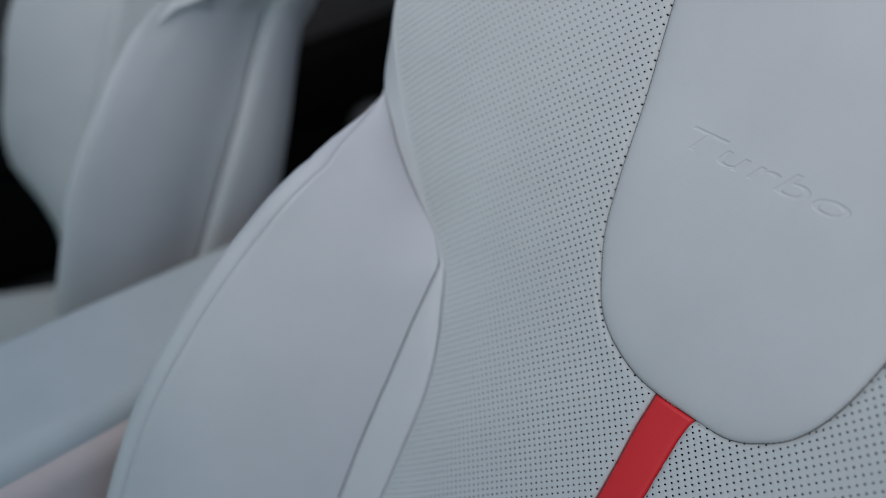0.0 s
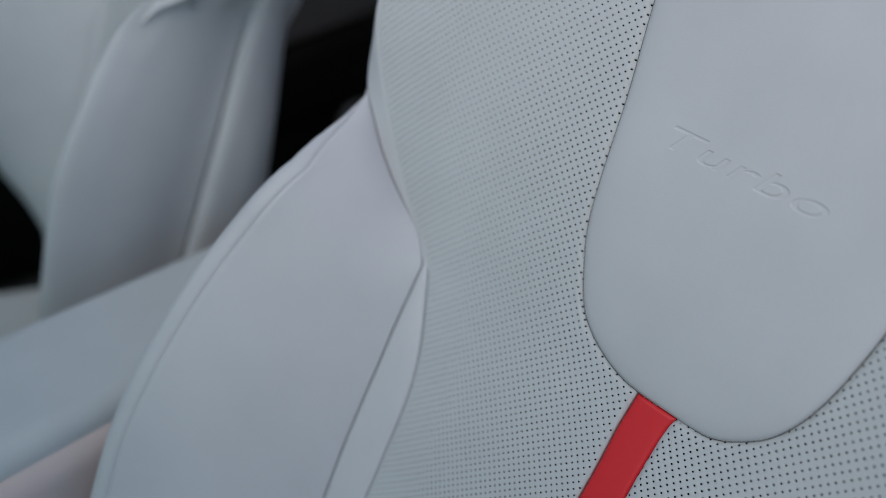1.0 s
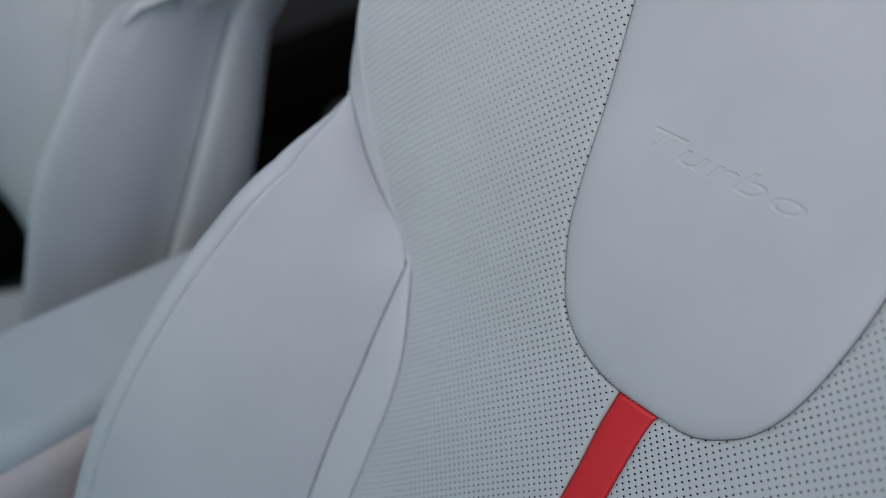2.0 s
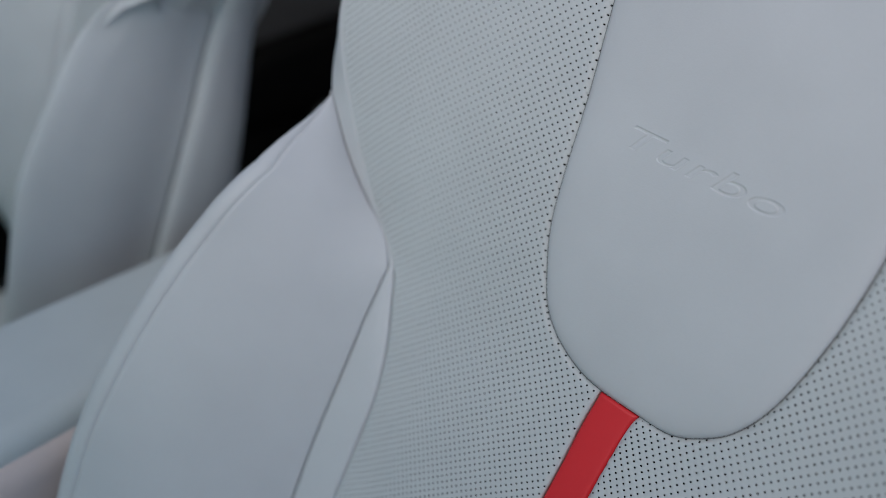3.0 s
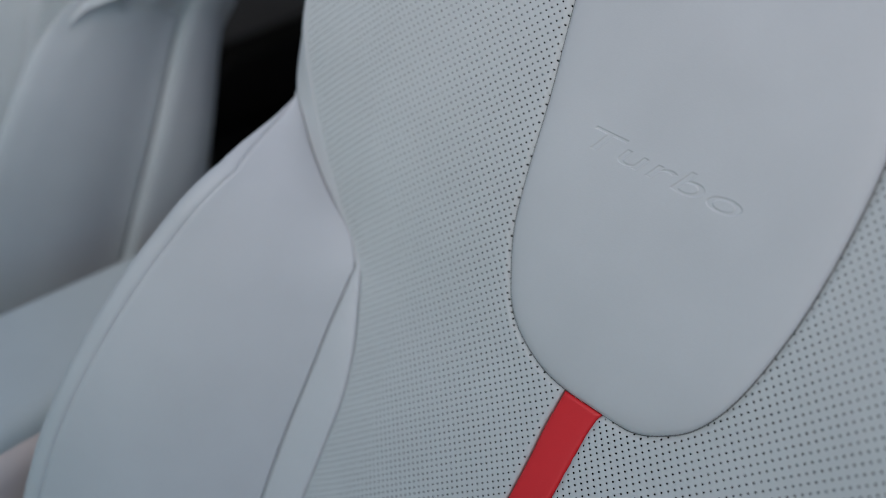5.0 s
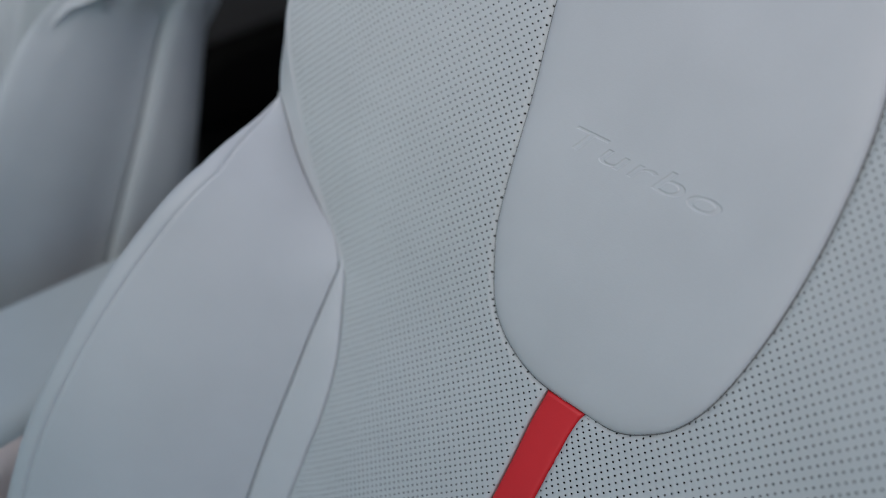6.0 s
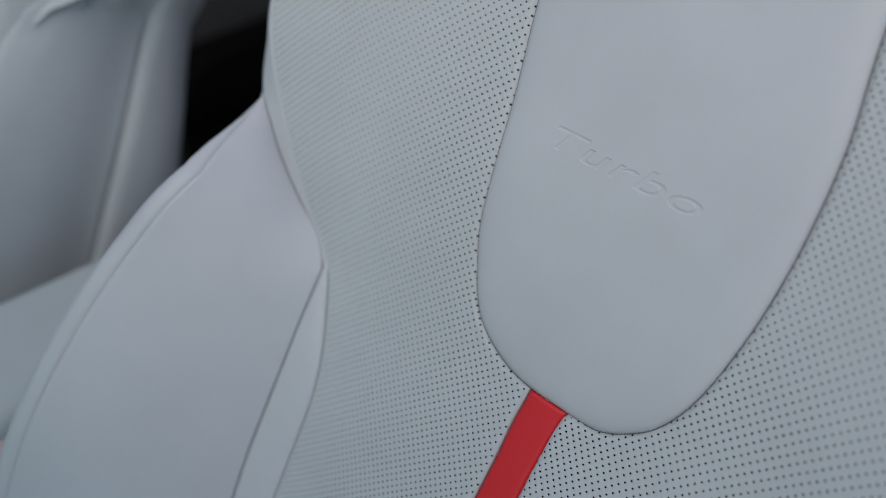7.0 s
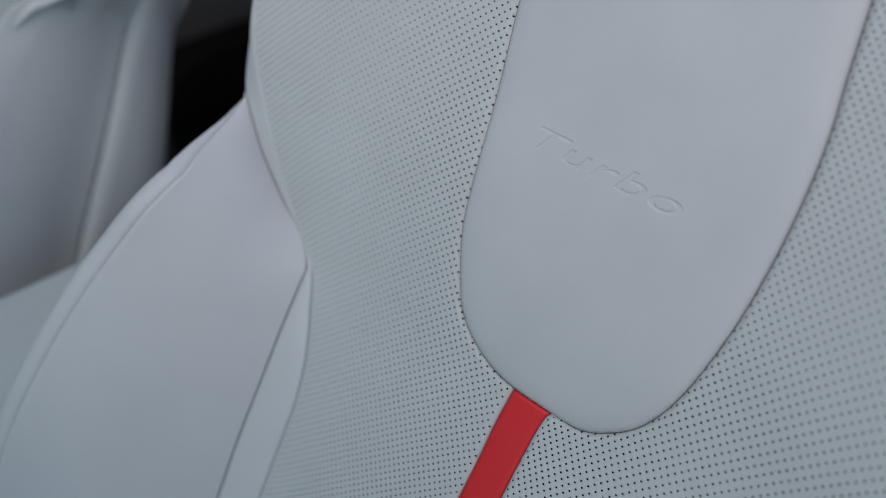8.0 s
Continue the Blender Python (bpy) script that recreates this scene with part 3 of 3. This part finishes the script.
def pressed_word(t, v):
    """How deep the word is pressed into the headrest panel at (t, v)."""
    cu = bpy.data.curves.new("word", "FONT")
    cu.body = "Turbo"
    cu.size, cu.shear, cu.space_character, cu.resolution_u = 1.0, 0.30, 1.06, 8
    tmp = bpy.data.objects.new("word", cu)
    scene.collection.objects.link(tmp)
    bpy.context.view_layer.update()
    me = bpy.data.meshes.new_from_object(tmp.evaluated_get(bpy.context.evaluated_depsgraph_get()))
    bpy.data.objects.remove(tmp)
    co = np.array([p.co[:2] for p in me.vertices])
    uses = {}
    for f in me.polygons:
        for k in f.edge_keys:
            uses[k] = uses.get(k, 0) + 1
    rim = np.array([k for k, c in uses.items() if c == 1])
    bpy.data.meshes.remove(me)
    lo, hi = co.min(axis=0), co.max(axis=0)
    ct = WORD_LEFT + (WORD_RIGHT - WORD_LEFT) * (co[:, 0] - lo[0]) / (hi[0] - lo[0])
    cv = WORD_BASE + WORD_TALL * (co[:, 1] - lo[1]) / (hi[1] - lo[1]) - 0.029 * ct
    pts = np.stack([ct, cv], axis=1)
    a, b = pts[rim[:, 0]], pts[rim[:, 1]]
    depth = np.zeros(t.shape)
    near = (t > ct.min() - 0.002) & (t < ct.max() + 0.002) & (v > cv.min() - 0.002) & (v < cv.max() + 0.002)
    x, y = t[near], v[near]
    odd = np.zeros(len(x), bool)
    gap = np.full(len(x), 1.0)
    for p, r in zip(a, b):
        cross = ((p[1] > y) != (r[1] > y)) & (x < p[0] + (y - p[1]) * (r[0] - p[0]) / (r[1] - p[1] + 1e-15))
        odd ^= cross
        e = r - p
        w = np.clip(((x - p[0]) * e[0] + (y - p[1]) * e[1]) / max(e @ e, 1e-14), 0, 1)
        gap = np.minimum(gap, np.hypot(x - p[0] - w * e[0], y - p[1] - w * e[1]))
    inside = np.clip(0.5 + np.where(odd, gap, -gap) / 0.0005, 0, 1)
    depth[near] = WORD_DEEP * inside * inside * (3 - 2 * inside)
    return depth


WORD_LEFT, WORD_RIGHT, WORD_BASE, WORD_TALL, WORD_DEEP = -0.0625, 0.0343, 0.1316, 0.0130, 0.00048


seat = make_seat("pale grey leather sports seat with perforated middle and red stripe")
seat.location = (0, 0, FLOOR)
FAR_SIZE = 0.90
other = make_seat("pale grey leather sports seat set upright beyond the armrest", 12.5, 0.076, 0.20, False, 0.275, 0.036, (1 - FAR_SIZE) * (EYE[2] - FLOOR) / FAR_SIZE, 0.016)
other.matrix_world = Matrix.Translation(EYE) @ Matrix.Scale(FAR_SIZE, 4) @ Matrix.Translation([-c for c in EYE]) @ pose(-0.920, 0.014, FLOOR) @ pose(0, 0, 0, 0, 0, -13.65) @ pose(0, 0.25, 0)

# ---------------------------------------------------------------- cabin
BACK_Y, FRONT_Y, FAR_X, NEAR_X, ROOF = 1.45, -1.7, -1.38, 0.46, 1.52


def slab(name, lo, hi, material, label, category="", bevel=0.004):
    size = [b - a for a, b in zip(lo, hi)]
    mid = [(a + b) / 2 for a, b in zip(lo, hi)]
    return tagged(part(name, box(size, mid, bevel, 2), material), label, category, kind="structure")


slab("floor", (FAR_X, FRONT_Y, FLOOR - 0.06), (NEAR_X, BACK_Y, FLOOR), CARPET, "black carpeted cabin floor", "floor")
slab("wall_far_lower", (FAR_X - 0.12, FRONT_Y, FLOOR - 0.06), (FAR_X, BACK_Y, 1.02), CHARCOAL, "charcoal trimmed lower part of the far doors", "door trim")
slab("wall_far_upper", (FAR_X - 0.12, 0.1, 1.02), (FAR_X, BACK_Y, ROOF), CHARCOAL, "charcoal pillar trim beside the far window", "pillar")
slab("wall_back", (FAR_X, BACK_Y, FLOOR), (NEAR_X, BACK_Y + 0.1, ROOF), CHARCOAL, "charcoal bulkhead behind the rear bench", "wall")
slab("pillar_near", (NEAR_X, 0.32, 0.92), (NEAR_X + 0.1, 0.50, ROOF), HEADLINER, "beige cloth pillar between the near windows", "pillar")
slab("pillar_near_rear", (NEAR_X, 1.15, 0.92), (NEAR_X + 0.1, BACK_Y, ROOF), HEADLINER, "beige cloth pillar behind the near rear window", "pillar")
slab("wall_near_lower", (NEAR_X, 0.32, FLOOR - 0.06), (NEAR_X + 0.1, BACK_Y, 0.92), CHARCOAL, "charcoal trimmed near rear door below its open window", "door trim")
# Unseen door panel, added to keep low side light off the bolster.
slab("light_block_near_front", (NEAR_X, FRONT_Y, FLOOR - 0.06), (NEAR_X + 0.1, 0.32, 0.92), CHARCOAL, "unseen charcoal near front door, added to block light from the right", "door trim")
slab("ceiling_rear", (FAR_X, 0.40, ROOF), (NEAR_X + 0.1, BACK_Y + 0.1, ROOF + 0.06), HEADLINER, "beige cloth headliner over the rear bench", "ceiling")
# Unseen header, its depth set to shade lower parts from the sun.
slab("roof_header_shade", (FAR_X, -1.25, ROOF - 0.03), (NEAR_X, -0.80, ROOF + 0.05), HEADLINER, "unseen beige cloth roof header, drawn back to shade the lower cabin", "roof header")
slab("roof_rail_far", (FAR_X - 0.12, FRONT_Y, ROOF), (FAR_X + 0.12, 0.40, ROOF + 0.06), HEADLINER, "beige cloth roof rail", "roof rail")
slab("roof_rail_near", (NEAR_X - 0.02, FRONT_Y, ROOF), (NEAR_X + 0.10, 0.40, ROOF + 0.06), HEADLINER, "beige cloth roof rail over the door", "roof rail")
slab("dashboard", (FAR_X, FRONT_Y, FLOOR), (NEAR_X, FRONT_Y + 0.45, 1.0), BLACK, "black dashboard below the windscreen", "dashboard", 0.05)
# Unseen windscreen, added as a teal filter for light from the front.
screen = slab("windscreen", (FAR_X, -0.375, -0.003), (NEAR_X, 0.375, 0.003), GLASS, "unseen blue-green windscreen, added to tint the light from the front", "windscreen", 0.001)
screen.matrix_world = pose(0, -1.40, 1.24, 41.0)
slab("ground", (-300, -300, -0.02), (300, 300, 0.0), VERGE, "unseen paving outside the car, made pink to bounce warm light in", "ground", 0)

# far door: black armrest with a round front end below the charcoal panel, front and rear


def door_armrest(y0, y1, z0, z1):
    rest = tagged(new("door_armrest"), "black moulded armrest on the charcoal door trim", "armrest", "far door armrests")
    rest.location = (FAR_X, y0, FLOOR)
    long, low, high = y1 - y0, z0 - FLOOR, z1 - FLOOR
    outline = [(0.0, low - 0.16)] + [(0.10 - 0.10 * math.cos(a), low - 0.10 + 0.10 * math.sin(a)) for a in np.linspace(0, 1.42, 14)] + [(long, high), (long, low - 0.16)]
    bm = bmesh.new()
    face = bm.faces.new([bm.verts.new((0, y, z)) for y, z in outline])
    side = bmesh.ops.extrude_face_region(bm, geom=[face])["geom"]
    bmesh.ops.translate(bm, verts=[e for e in side if isinstance(e, bmesh.types.BMVert)], vec=(0.08, 0, 0))
    rim = [e for e in bm.edges if all(p.co.x > 0.07 for p in e.verts)]
    bmesh.ops.bevel(bm, geom=rim, offset=0.018, segments=4, profile=0.5, affect="EDGES", clamp_overlap=True)
    part("pad", bm, BLACK, rest, "black padded armrest top", True)
    part("pocket", box((0.07, long - 0.04, low - 0.165), (0.035, long / 2 + 0.01, (low - 0.165) / 2), 0.02, 3), BLACK, rest, "black moulded door pocket", True)


door_armrest(0.585, 1.42, 0.645, 0.76)
door_armrest(-1.2, 0.2, 0.70, 0.74)

# rear bench
bench = tagged(new("rear_bench"), "rear bench with dark grey cushion and black backrests", "rear seat")
bench.location = (-0.46, 0.95, FLOOR)
for x in (-0.42, 0.42):
    part("backrest", box((0.74, 0.16, 0.72), (x, 0.36, 0.50), 0.07, 5), BLACK, bench, "black leather backrest", True)
part("bench_cushion", box((1.375, 0.54, 0.30), (-0.0275, -0.02, 0.15), 0.06, 5), GREY_LEATHER, bench, "dark grey leather bench cushion", True)

# centre console and armrest
console = tagged(new("centre_console"), "beige leather centre console with pale padded armrest", "console")
console.matrix_world = pose(-0.378, -0.25, FLOOR, 0, 0, 6.0)
part("body", box((0.144, 0.95, 0.549), (-0.001, 0, 0.2745), 0.024, 6), BEIGE, console, "pale beige leather console side", True)
# the armrest's teal cast is painted light from the windscreen
part("armrest", box((0.132, 0.80, 0.040), (-0.006, 0.10, 0.546), 0.0195, 8), SKYLIT_LEATHER, console, "pale grey padded leather armrest, teal windscreen light put into its colour", True)
